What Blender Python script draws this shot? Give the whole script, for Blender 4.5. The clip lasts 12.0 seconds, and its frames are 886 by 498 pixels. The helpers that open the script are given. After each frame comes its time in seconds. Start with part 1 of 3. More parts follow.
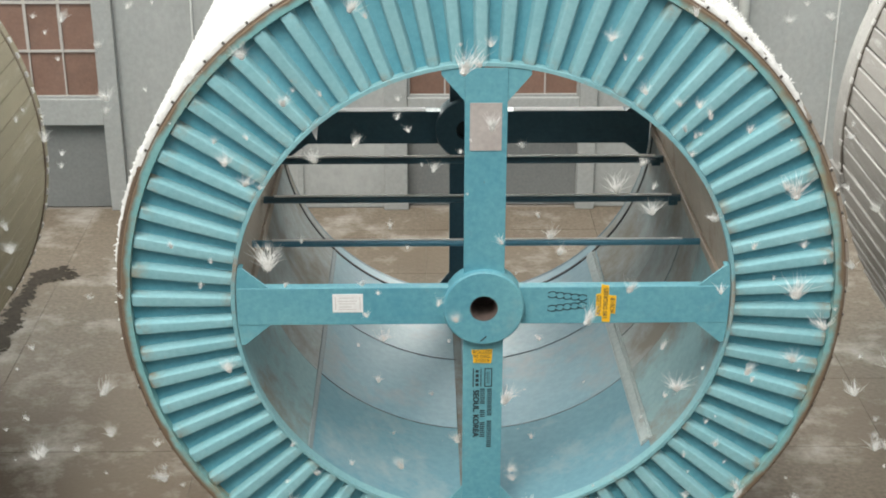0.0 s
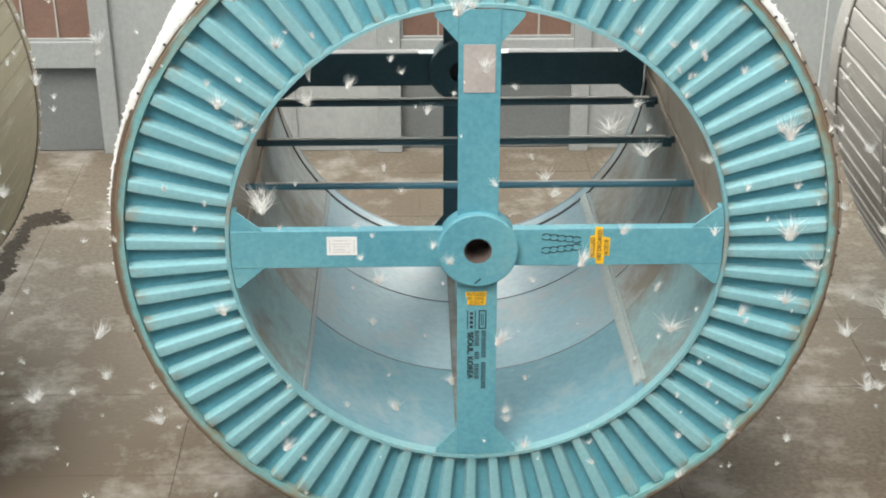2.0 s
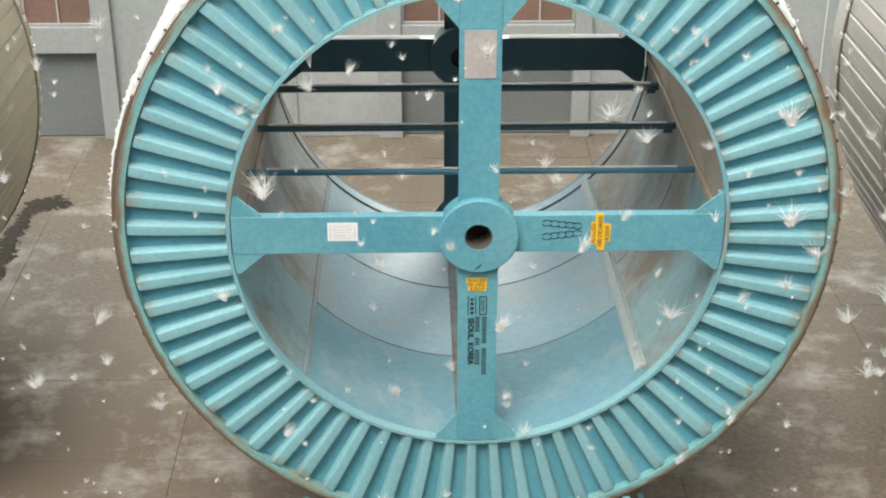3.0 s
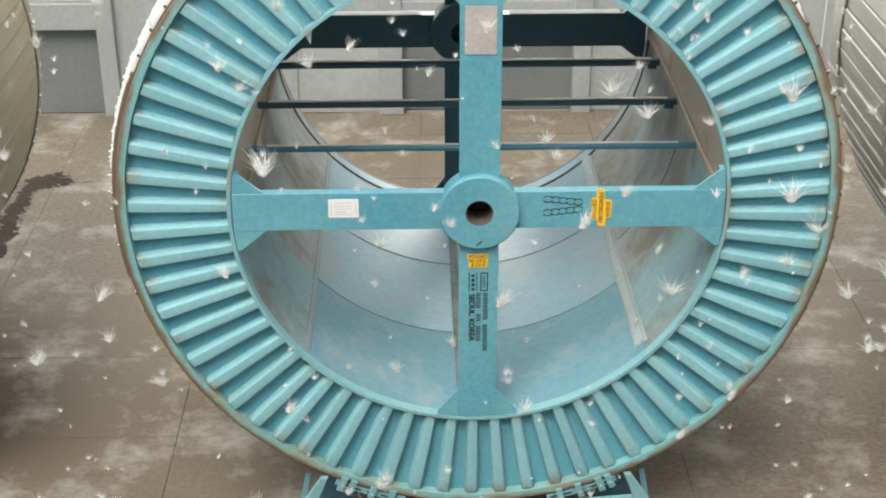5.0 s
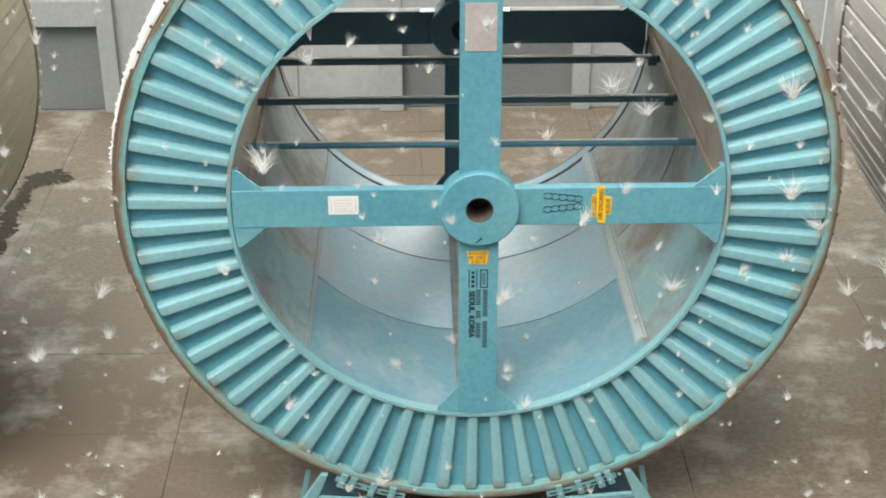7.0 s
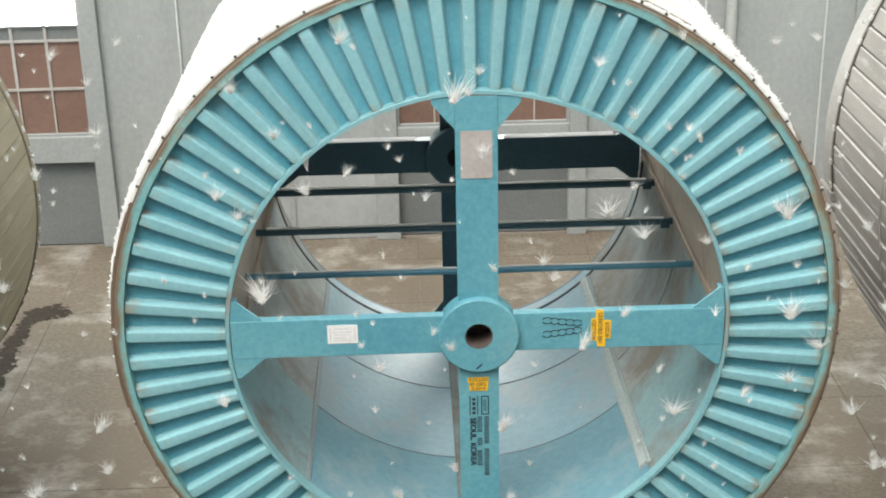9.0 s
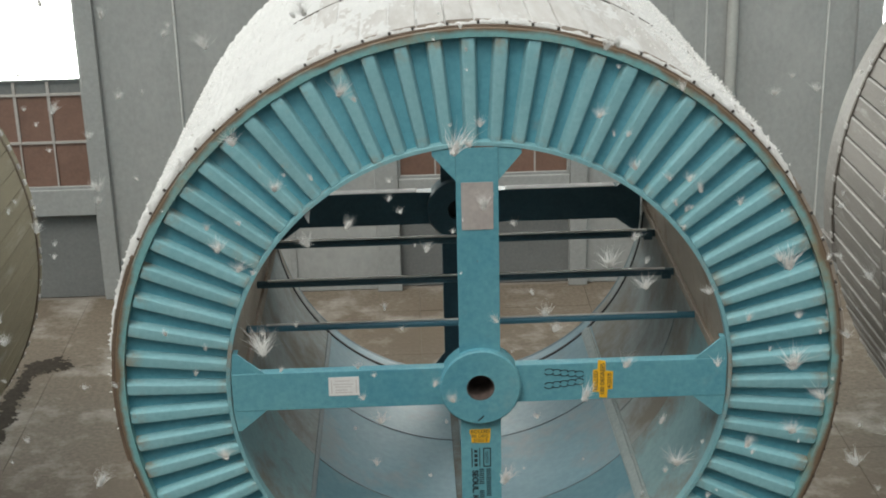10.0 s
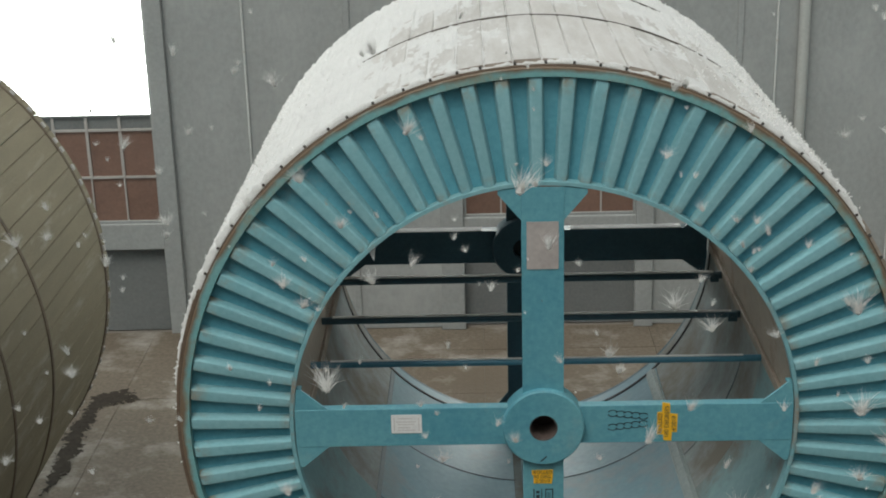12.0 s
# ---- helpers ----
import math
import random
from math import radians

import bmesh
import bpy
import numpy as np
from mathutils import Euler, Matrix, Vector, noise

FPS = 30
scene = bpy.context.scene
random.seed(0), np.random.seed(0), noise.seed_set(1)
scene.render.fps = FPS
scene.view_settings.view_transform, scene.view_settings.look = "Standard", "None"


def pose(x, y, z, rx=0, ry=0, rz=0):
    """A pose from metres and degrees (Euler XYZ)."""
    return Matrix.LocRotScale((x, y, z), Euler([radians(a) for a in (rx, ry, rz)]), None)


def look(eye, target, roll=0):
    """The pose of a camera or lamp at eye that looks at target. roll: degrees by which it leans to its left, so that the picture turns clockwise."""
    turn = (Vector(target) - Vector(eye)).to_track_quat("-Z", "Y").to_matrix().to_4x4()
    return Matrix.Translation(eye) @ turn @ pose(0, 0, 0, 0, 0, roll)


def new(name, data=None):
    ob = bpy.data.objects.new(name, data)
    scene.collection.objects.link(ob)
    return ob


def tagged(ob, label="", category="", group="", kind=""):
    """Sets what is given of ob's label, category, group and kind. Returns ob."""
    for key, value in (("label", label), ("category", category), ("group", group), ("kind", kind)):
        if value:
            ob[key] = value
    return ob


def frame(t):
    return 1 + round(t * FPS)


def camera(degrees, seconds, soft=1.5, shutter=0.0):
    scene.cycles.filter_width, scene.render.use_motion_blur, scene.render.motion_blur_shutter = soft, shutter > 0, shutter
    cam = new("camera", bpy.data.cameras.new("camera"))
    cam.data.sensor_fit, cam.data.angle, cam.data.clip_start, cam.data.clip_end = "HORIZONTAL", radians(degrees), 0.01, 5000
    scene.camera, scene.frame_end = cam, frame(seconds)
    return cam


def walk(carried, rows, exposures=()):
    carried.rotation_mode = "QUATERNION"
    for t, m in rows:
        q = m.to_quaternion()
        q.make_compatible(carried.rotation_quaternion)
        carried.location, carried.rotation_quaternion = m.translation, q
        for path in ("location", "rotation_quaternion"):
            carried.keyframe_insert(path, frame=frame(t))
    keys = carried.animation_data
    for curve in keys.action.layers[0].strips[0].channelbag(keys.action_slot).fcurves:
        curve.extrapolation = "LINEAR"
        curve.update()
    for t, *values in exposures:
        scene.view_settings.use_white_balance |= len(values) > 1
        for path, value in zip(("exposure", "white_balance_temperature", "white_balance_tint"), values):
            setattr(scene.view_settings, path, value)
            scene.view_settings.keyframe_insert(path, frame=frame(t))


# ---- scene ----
cam = camera(33.82, 12.0, soft=1.9)
EYE = (-0.351, -7.265, 5.853)
# seconds, turn to the right, tilt down, lean (degrees)
TURNS = (
    (0.0, 0.99, 23.83, -0.08), (0.5, 1.14, 24.11, -0.26), (1.0, 1.28, 25.49, -0.17), (1.5, 1.27, 25.88, -0.15),
    (2.0, 1.25, 26.09, 0.0), (2.5, 1.22, 26.25, -0.05), (3.0, 1.22, 26.64, -0.06), (3.2, 1.18, 26.98, -0.1),
    (5.0, 1.18, 27.57, 0.09), (5.5, 1.14, 27.61, 0.08), (6.0, 1.18, 27.68, 0.03), (6.5, 1.16, 27.72, 0.03),
    (8.3, 1.33, 26.44, 0.66), (8.5, 1.26, 24.98, 0.92), (9.0, 1.29, 22.71, 1.2), (9.5, 1.26, 22.28, 1.35),
    (10.0, 1.29, 20.69, 1.42), (10.5, 1.38, 19.11, 1.2), (11.0, 1.42, 18.98, 1.1), (11.5, -0.53, 19.02, 1.45),
    (12.0, -1.38, 19.11, 1.51))
walk(cam, [(t, pose(*EYE, 90 - tilt, 0, -turn) @ pose(0, 0, 0, 0, 0, -lean)) for t, turn, tilt, lean in TURNS],
     exposures=((0, 0.64, 6540, 5.5), (1.0, 0.86, 6540, 5.5), (6.7, 0.84, 6560, 5.5), (8.5, 0.90, 6540, 5.5), (9.2, 0.66, 6500, 5), (9.6, 0.28, 6500, 5), (10.0, -0.06, 6480, 4), (10.5, -0.32, 6400, 3), (12.0, -0.33, 6400, 3)))

# ---------------------------------------------------------------- world and light
world = bpy.data.worlds.new("overcast_sky")
scene.world = world
world.use_nodes = True
wn, wl = world.node_tree.nodes, world.node_tree.links
sky = wn.new("ShaderNodeTexSky")
sky.sky_type, sky.sun_disc = "NISHITA", False
sky.sun_elevation, sky.sun_rotation = radians(59), radians(204)
sky.dust_density = 4.0
grey = wn.new("ShaderNodeHueSaturation")
grey.inputs["Saturation"].default_value = 0.12
wl.new(sky.outputs[0], grey.inputs["Color"])
wl.new(grey.outputs[0], wn["Background"].inputs["Color"])
wn["Background"].inputs["Strength"].default_value = 0.165

sun = new("sun", bpy.data.lights.new("sun", "SUN"))
sun.data.energy, sun.data.angle, sun.data.color = 1.1, radians(25), (1.0, 0.92, 0.82)
sun.matrix_world = look((-3.0, -6.8, 12.5), (0, 0, 0))


# ---------------------------------------------------------------- materials
def surface(name, dark, light, rough=0.6, metal=0.0, coarse=1.5, fine=35.0, bump=0.15, stain=None, stain_scale=1.2,
            stain_from=0.56, stain_to=0.7, stretch=(1, 1, 1), vary=0.0, speck=None, placed=False, dirt=None, grit=0.35, ends=None, rim_rust=None):
    """Paint, wood, steel or stone: two scales of colour, an optional stain with ragged edges, fine relief."""
    m = bpy.data.materials.new(name)
    m.use_nodes = True
    n, l = m.node_tree.nodes, m.node_tree.links
    bsdf = n["Principled BSDF"]
    geo, info = n.new("ShaderNodeTexCoord"), n.new("ShaderNodeObjectInfo")
    shift = n.new("ShaderNodeVectorMath")
    shift.operation = "MULTIPLY_ADD"
    where = n.new("ShaderNodeNewGeometry")
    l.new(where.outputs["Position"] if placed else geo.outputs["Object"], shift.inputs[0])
    shift.inputs[1].default_value = stretch
    jump = n.new("ShaderNodeMath")
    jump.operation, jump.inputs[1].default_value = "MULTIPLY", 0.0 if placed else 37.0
    l.new(info.outputs["Random"], jump.inputs[0])
    l.new(jump.outputs[0], shift.inputs[2])

    def cloud(scale, detail, rough_=0.6):
        t = n.new("ShaderNodeTexNoise")
        t.inputs["Scale"].default_value, t.inputs["Detail"].default_value, t.inputs["Roughness"].default_value = scale, detail, rough_
        l.new(shift.outputs[0], t.inputs["Vector"])
        return t.outputs["Fac"]

    def mix(fac, a, b):
        x = n.new("ShaderNodeMix")
        x.data_type = "RGBA"
        for s, v in ((x.inputs[0], fac), (x.inputs[6], a), (x.inputs[7], b)):
            if isinstance(v, (tuple, float)):
                s.default_value = (*v, 1) if isinstance(v, tuple) else v
            else:
                l.new(v, s)
        return x.outputs[2]

    def ramp(v, lo, hi):
        r = n.new("ShaderNodeMapRange")
        r.inputs["From Min"].default_value, r.inputs["From Max"].default_value = lo, hi
        l.new(v, r.inputs["Value"])
        return r.outputs[0]

    big, small = cloud(coarse, 5), cloud(fine, 4)
    colour = mix(ramp(big, 0.3, 0.7), dark, light)
    grain = mix(ramp(small, 0.3, 0.72), tuple(0.82 * c for c in dark), tuple(min(1, 1.08 * c) for c in light))
    colour = mix(grit, colour, grain)
    if vary:
        h = n.new("ShaderNodeHueSaturation")
        l.new(colour, h.inputs["Color"])
        v = n.new("ShaderNodeMapRange")
        v.inputs["To Min"].default_value, v.inputs["To Max"].default_value = 1 - vary, 1 + vary
        l.new(info.outputs["Random"], v.inputs["Value"])
        l.new(v.outputs[0], h.inputs["Value"])
        colour = h.outputs[0]
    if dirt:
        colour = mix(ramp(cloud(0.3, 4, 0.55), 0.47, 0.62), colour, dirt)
    if stain:
        edge = cloud(stain_scale, 9, 0.7)
        colour = mix(ramp(edge, stain_from, stain_to), colour, stain)
    if speck:
        colour = mix(ramp(cloud(9.0, 8, 0.75), 0.655, 0.72), colour, speck)
    if ends:
        # rust that has crept in from the two ends of a long piece
        z = n.new("ShaderNodeSeparateXYZ")
        l.new(geo.outputs["Object"], z.inputs[0])
        for lo, hi in ends[:2]:
            r = n.new("ShaderNodeMath")
            r.operation = "MULTIPLY"
            l.new(ramp(z.outputs["Z"], lo, hi), r.inputs[0])
            l.new(ramp(cloud(7.0, 6, 0.7), 0.46, 0.62), r.inputs[1])
            colour = mix(r.outputs[0], colour, ends[2])
    if rim_rust:
        # rust that eats inwards from the outer edge of a round rim, in a wavy front
        flat = n.new("ShaderNodeVectorMath")
        flat.operation, flat.inputs[1].default_value = "MULTIPLY", (1, 0, 1)
        l.new(geo.outputs["Object"], flat.inputs[0])
        far = n.new("ShaderNodeVectorMath")
        far.operation = "LENGTH"
        l.new(flat.outputs[0], far.inputs[0])
        wave = n.new("ShaderNodeMath")
        wave.operation, wave.inputs[1].default_value = "MULTIPLY_ADD", rim_rust[2]
        l.new(cloud(3.0, 6, 0.65), wave.inputs[0])
        l.new(far.outputs["Value"], wave.inputs[2])
        colour = mix(ramp(wave.outputs[0], rim_rust[0], rim_rust[1]), colour, rim_rust[3])
    l.new(colour, bsdf.inputs["Base Color"])
    bsdf.inputs["Metallic"].default_value = metal
    r = n.new("ShaderNodeMapRange")
    r.inputs["To Min"].default_value, r.inputs["To Max"].default_value = max(0.05, rough - 0.12), min(1, rough + 0.15)
    l.new(big, r.inputs["Value"])
    l.new(r.outputs[0], bsdf.inputs["Roughness"])
    b = n.new("ShaderNodeBump")
    b.inputs["Strength"].default_value, b.inputs["Distance"].default_value = bump, 0.01
    l.new(small, b.inputs["Height"])
    l.new(b.outputs[0], bsdf.inputs["Normal"])
    return m


teal = surface("turquoise_paint", (0.058, 0.24, 0.33), (0.155, 0.375, 0.42), rough=0.55, bump=0.1, coarse=1.0, speck=(0.13, 0.15, 0.14),
               stain=(0.24, 0.36, 0.36), stain_scale=2.5, stain_from=0.58, stain_to=0.9)
teal_plate = surface("turquoise_plate_paint", (0.085, 0.305, 0.385), (0.148, 0.38, 0.455), rough=0.6, bump=0.06, coarse=1.6, stain=(0.24, 0.27, 0.25), stain_scale=2.8, stain_from=0.6, stain_to=0.82)
teal_rib = surface("turquoise_rib_paint", (0.168, 0.37, 0.415), (0.24, 0.435, 0.472), rough=0.68, bump=0.1, coarse=2.0, vary=0.06, speck=(0.36, 0.36, 0.29),
                   stain=(0.27, 0.34, 0.30), stain_scale=3.2, stain_from=0.6, stain_to=0.8, ends=((1.84, 1.95), (1.46, 1.38), (0.24, 0.20, 0.135)))
teal_rim = surface("turquoise_rim_rusted", (0.13, 0.33, 0.35), (0.215, 0.41, 0.41), rough=0.5, bump=0.15, coarse=2.2,
                   stain=(0.25, 0.24, 0.17), stain_scale=2.1, stain_from=0.47, stain_to=0.62, rim_rust=(2.018, 2.042, 0.1, (0.165, 0.118, 0.078)))
cradle_paint = surface("dull_turquoise_cradle_paint", (0.125, 0.29, 0.325), (0.20, 0.365, 0.385), rough=0.6, bump=0.12, coarse=3, stain=(0.2, 0.19, 0.15), stain_scale=5, stain_from=0.6, stain_to=0.72)
teal_lip = surface("worn_turquoise_lip", (0.14, 0.34, 0.39), (0.24, 0.43, 0.46), rough=0.5, bump=0.1, coarse=2.5,
                   stain=(0.27, 0.22, 0.17), stain_scale=2.4, stain_from=0.535, stain_to=0.67)
rusty = surface("rusty_steel", (0.085, 0.062, 0.045), (0.17, 0.118, 0.08), rough=0.85, bump=0.4, coarse=4)
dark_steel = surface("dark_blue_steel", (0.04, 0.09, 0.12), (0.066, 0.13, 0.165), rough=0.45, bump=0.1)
blue_rod = surface("blue_painted_rod", (0.05, 0.17, 0.25), (0.08, 0.23, 0.31), rough=0.4, bump=0.05)
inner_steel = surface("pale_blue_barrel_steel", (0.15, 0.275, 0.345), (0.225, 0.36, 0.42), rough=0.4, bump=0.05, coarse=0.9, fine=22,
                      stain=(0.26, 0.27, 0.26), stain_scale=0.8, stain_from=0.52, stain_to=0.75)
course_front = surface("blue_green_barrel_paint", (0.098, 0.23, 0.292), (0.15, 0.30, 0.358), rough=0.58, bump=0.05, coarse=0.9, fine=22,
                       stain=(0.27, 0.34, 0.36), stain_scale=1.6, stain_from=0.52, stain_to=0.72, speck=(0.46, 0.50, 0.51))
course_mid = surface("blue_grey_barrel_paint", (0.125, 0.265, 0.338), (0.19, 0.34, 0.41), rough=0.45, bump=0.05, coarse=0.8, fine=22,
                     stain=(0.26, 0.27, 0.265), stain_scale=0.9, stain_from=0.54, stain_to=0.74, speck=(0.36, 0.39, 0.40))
# side sheets: blue-green and grey, broken by ragged brown patches
side_front = surface("patchy_blue_green_paint", (0.145, 0.275, 0.305), (0.225, 0.36, 0.38), rough=0.5, bump=0.06, coarse=0.9, fine=24,
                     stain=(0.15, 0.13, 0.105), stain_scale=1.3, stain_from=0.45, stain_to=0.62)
side_paint = surface("patchy_grey_barrel_paint", (0.225, 0.28, 0.295), (0.325, 0.375, 0.385), rough=0.48, bump=0.06, coarse=0.9, fine=24,
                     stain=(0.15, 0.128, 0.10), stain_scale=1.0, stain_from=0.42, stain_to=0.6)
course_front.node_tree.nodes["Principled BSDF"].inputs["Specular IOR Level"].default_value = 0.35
# tan for the barrel's upper sheets and its side rails
tan_steel = surface("tan_barrel_steel", (0.25, 0.20, 0.155), (0.37, 0.305, 0.245), rough=0.6, bump=0.1, coarse=1.4, fine=30,
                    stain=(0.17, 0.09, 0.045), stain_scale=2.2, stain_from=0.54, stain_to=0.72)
lap_grey = surface("grey_lap_joint", (0.17, 0.215, 0.23), (0.25, 0.30, 0.315), rough=0.6)
seam_grey = surface("thin_seam", (0.10, 0.12, 0.13), (0.30, 0.36, 0.38), rough=0.7, coarse=2.2, fine=9)
weld = surface("dark_weld_line", (0.05, 0.05, 0.05), (0.10, 0.09, 0.08), rough=0.8)
black = surface("black_rubber_seal", (0.008, 0.009, 0.01), (0.016, 0.017, 0.018), rough=0.6)
zinc = surface("dull_stiffener_steel", (0.25, 0.31, 0.315), (0.38, 0.43, 0.43), rough=0.6, bump=0.2, coarse=6,
               stain=(0.17, 0.15, 0.125), stain_scale=6, stain_from=0.56, stain_to=0.72, speck=(0.55, 0.57, 0.57))
dirty_lap = surface("dirt_along_lap", (0.15, 0.165, 0.165), (0.22, 0.27, 0.28), rough=0.8, coarse=5, stain=(0.15, 0.13, 0.105), stain_scale=4, stain_from=0.45, stain_to=0.62)
frosted = surface("frosted_white_board", (0.50, 0.48, 0.455), (0.64, 0.62, 0.595), rough=0.85, bump=0.4, coarse=1.2, fine=60,
                  stretch=(5, 1, 5), vary=0.06, stain=(0.72, 0.72, 0.71), stain_scale=2.0, stain_from=0.42, stain_to=0.8)
end_grain = surface("brown_end_grain", (0.24, 0.20, 0.165), (0.38, 0.335, 0.29), rough=0.9, bump=0.4, coarse=8)
tan_board = surface("weathered_tan_board", (0.19, 0.167, 0.112), (0.275, 0.243, 0.17), rough=0.85, bump=0.4, coarse=1.1, fine=50,
                    stretch=(5, 0.8, 5), vary=0.04, stain=(0.38, 0.36, 0.31), stain_scale=1.4, stain_from=0.55, stain_to=0.75)
grey_board = surface("snow_dusted_grey_board", (0.27, 0.255, 0.235), (0.39, 0.37, 0.345), rough=0.85, bump=0.4, coarse=1.2, fine=50,
                     stretch=(5, 0.8, 5), vary=0.12, stain=(0.52, 0.51, 0.495), stain_scale=2.5, stain_from=0.56, stain_to=0.72)
faded_strap = surface("brown_faded_strap", (0.085, 0.065, 0.045), (0.16, 0.125, 0.09), rough=0.8, bump=0.3)
strap_steel = surface("dark_strap_steel", (0.07, 0.06, 0.05), (0.14, 0.12, 0.10), rough=0.7, metal=0.4, bump=0.3)
pale_strap = surface("grey_strap_steel", (0.22, 0.21, 0.20), (0.34, 0.325, 0.305), rough=0.6, metal=0.2, bump=0.3)
snow_white = surface("fluffy_snow", (0.65, 0.65, 0.64), (0.76, 0.76, 0.745), rough=0.95, bump=0.8, coarse=3, fine=90)
soft = snow_white.node_tree.nodes["Principled BSDF"]
soft.inputs["Subsurface Weight"].default_value = 0.7
soft.inputs["Subsurface Radius"].default_value = (1.0, 1.0, 1.0)
soft.inputs["Subsurface Scale"].default_value = 0.025
snow_edge = surface("snow_caught_on_edge", (0.30, 0.29, 0.28), (0.56, 0.55, 0.53), rough=0.9, bump=0.4, coarse=1.6, fine=30)


def thin_white(name, colour):
    """Snow crystals so thin that light shines through them."""
    m = bpy.data.materials.new(name)
    m.use_nodes = True
    n, l = m.node_tree.nodes, m.node_tree.links
    tint = n.new("ShaderNodeTexNoise")
    tint.inputs["Scale"].default_value = 40.0
    shade = n.new("ShaderNodeMix")
    shade.data_type = "RGBA"
    shade.inputs[6].default_value, shade.inputs[7].default_value = (*(0.93 * c for c in colour), 1), (*colour, 1)
    l.new(tint.outputs["Fac"], shade.inputs[0])
    front, through_, both = n.new("ShaderNodeBsdfDiffuse"), n.new("ShaderNodeBsdfTranslucent"), n.new("ShaderNodeMixShader")
    for b in (front, through_):
        l.new(shade.outputs[2], b.inputs["Color"])
    l.new(front.outputs[0], both.inputs[1])
    l.new(through_.outputs[0], both.inputs[2])
    l.new(both.outputs[0], n["Material Output"].inputs["Surface"])
    n.remove(n["Principled BSDF"])
    return m


flake_white = thin_white("white_flake", (0.96, 0.955, 0.94))
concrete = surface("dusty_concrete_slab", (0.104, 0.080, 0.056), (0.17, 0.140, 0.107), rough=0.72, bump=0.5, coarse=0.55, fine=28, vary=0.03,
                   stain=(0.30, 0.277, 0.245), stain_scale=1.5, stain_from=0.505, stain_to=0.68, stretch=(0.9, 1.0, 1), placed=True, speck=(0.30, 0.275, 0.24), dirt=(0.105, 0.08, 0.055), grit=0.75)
joint_fill = surface("dark_joint_ground", (0.15, 0.13, 0.11), (0.24, 0.21, 0.18), rough=0.9, bump=0.3)
wet = surface("wet_concrete", (0.026, 0.021, 0.016), (0.06, 0.05, 0.04), rough=0.85, bump=0.2, coarse=4, fine=28, grit=0.6)
wet.node_tree.nodes["Principled BSDF"].inputs["Specular IOR Level"].default_value = 0.15
wall_grey = surface("grey_rendered_wall", (0.27, 0.275, 0.268), (0.355, 0.36, 0.35), rough=0.8, bump=0.15, coarse=0.7, fine=20,
                    stain=(0.43, 0.432, 0.42), stain_scale=0.9, stain_from=0.5, stain_to=0.85, stretch=(1, 1, 0.7), placed=True)
wall_pale = surface("pale_grey_render", (0.275, 0.28, 0.275), (0.345, 0.35, 0.34), rough=0.8, bump=0.2, coarse=0.9, fine=25)
panel_dark = surface("dark_apron_panel", (0.125, 0.13, 0.13), (0.19, 0.195, 0.19), rough=0.75, bump=0.15, coarse=1.0)
frame_grey = surface("pale_window_bar", (0.36, 0.33, 0.31), (0.46, 0.43, 0.40), rough=0.6, bump=0.1)
brown_pane = surface("brown_painted_pane", (0.16, 0.095, 0.073), (0.235, 0.14, 0.108), rough=0.35, bump=0.05, coarse=2.5, vary=0.15)
pale_cable = surface("pale_grey_cable", (0.50, 0.50, 0.49), (0.62, 0.62, 0.60), rough=0.5)
pipe_grey = surface("pale_painted_pipe", (0.38, 0.38, 0.36), (0.46, 0.46, 0.435), rough=0.5, bump=0.1)
yellow = surface("yellow_sticker", (0.80, 0.44, 0.015), (0.90, 0.52, 0.03), rough=0.5, bump=0.02)
paper = surface("white_paper_label", (0.68, 0.68, 0.68), (0.78, 0.78, 0.77), rough=0.6, bump=0.02)
faint = surface("faint_print", (0.54, 0.52, 0.52), (0.62, 0.60, 0.59), rough=0.7)
ink = surface("black_stencil_paint", (0.012, 0.02, 0.025), (0.03, 0.05, 0.06), rough=0.6)
plate_grey = surface("dull_grey_plate", (0.36, 0.325, 0.31), (0.46, 0.42, 0.40), rough=0.5, bump=0.08, coarse=6)
bore_brown = surface("rusty_bore", (0.06, 0.045, 0.04), (0.12, 0.085, 0.075), rough=0.9, bump=0.4)

glow = bpy.data.materials.new("lit_window_pane")
glow.use_nodes = True
g = glow.node_tree.nodes["Principled BSDF"]
g.inputs["Base Color"].default_value = (0.8, 0.8, 0.8, 1)
g.inputs["Emission Color"].default_value = (1.0, 0.99, 0.95, 1)
g.inputs["Emission Strength"].default_value = 11.0


# ---------------------------------------------------------------- mesh helpers
def finish(bm, name, material, smooth=0):
    bmesh.ops.recalc_face_normals(bm, faces=bm.faces)
    me = bpy.data.meshes.new(name)
    bm.to_mesh(me)
    bm.free()
    me.materials.append(material)
    if smooth:
        for p in me.polygons:
            p.use_smooth = True
        me.set_sharp_from_angle(angle=radians(smooth))
    return me


def part(name, bm, material, parent, label="", at=None, smooth=0):
    """One mesh object under a thing or a part."""
    ob = new(name, bm if isinstance(bm, bpy.types.Mesh) else finish(bm, name, material, smooth))
    ob.parent = parent
    if at is not None:
        ob.matrix_local = at
    return tagged(ob, label)


def thing(name, at, label, category, group="", kind=""):
    ob = new(name)
    ob.empty_display_size = 0.1
    ob.matrix_world = at
    return tagged(ob, label, category, group, kind)


def box(bm, x0, x1, y0, y1, z0, z1, bevel=0.0):
    m = Matrix.Translation(((x0 + x1) / 2, (y0 + y1) / 2, (z0 + z1) / 2)) @ Matrix.Diagonal((x1 - x0, y1 - y0, z1 - z0, 1))
    vs = bmesh.ops.create_cube(bm, size=1, matrix=m)["verts"]
    if bevel:
        es = list({e for v in vs for e in v.link_edges})
        bmesh.ops.bevel(bm, geom=es, offset=bevel, segments=2, affect="EDGES", profile=0.5)
    return bm


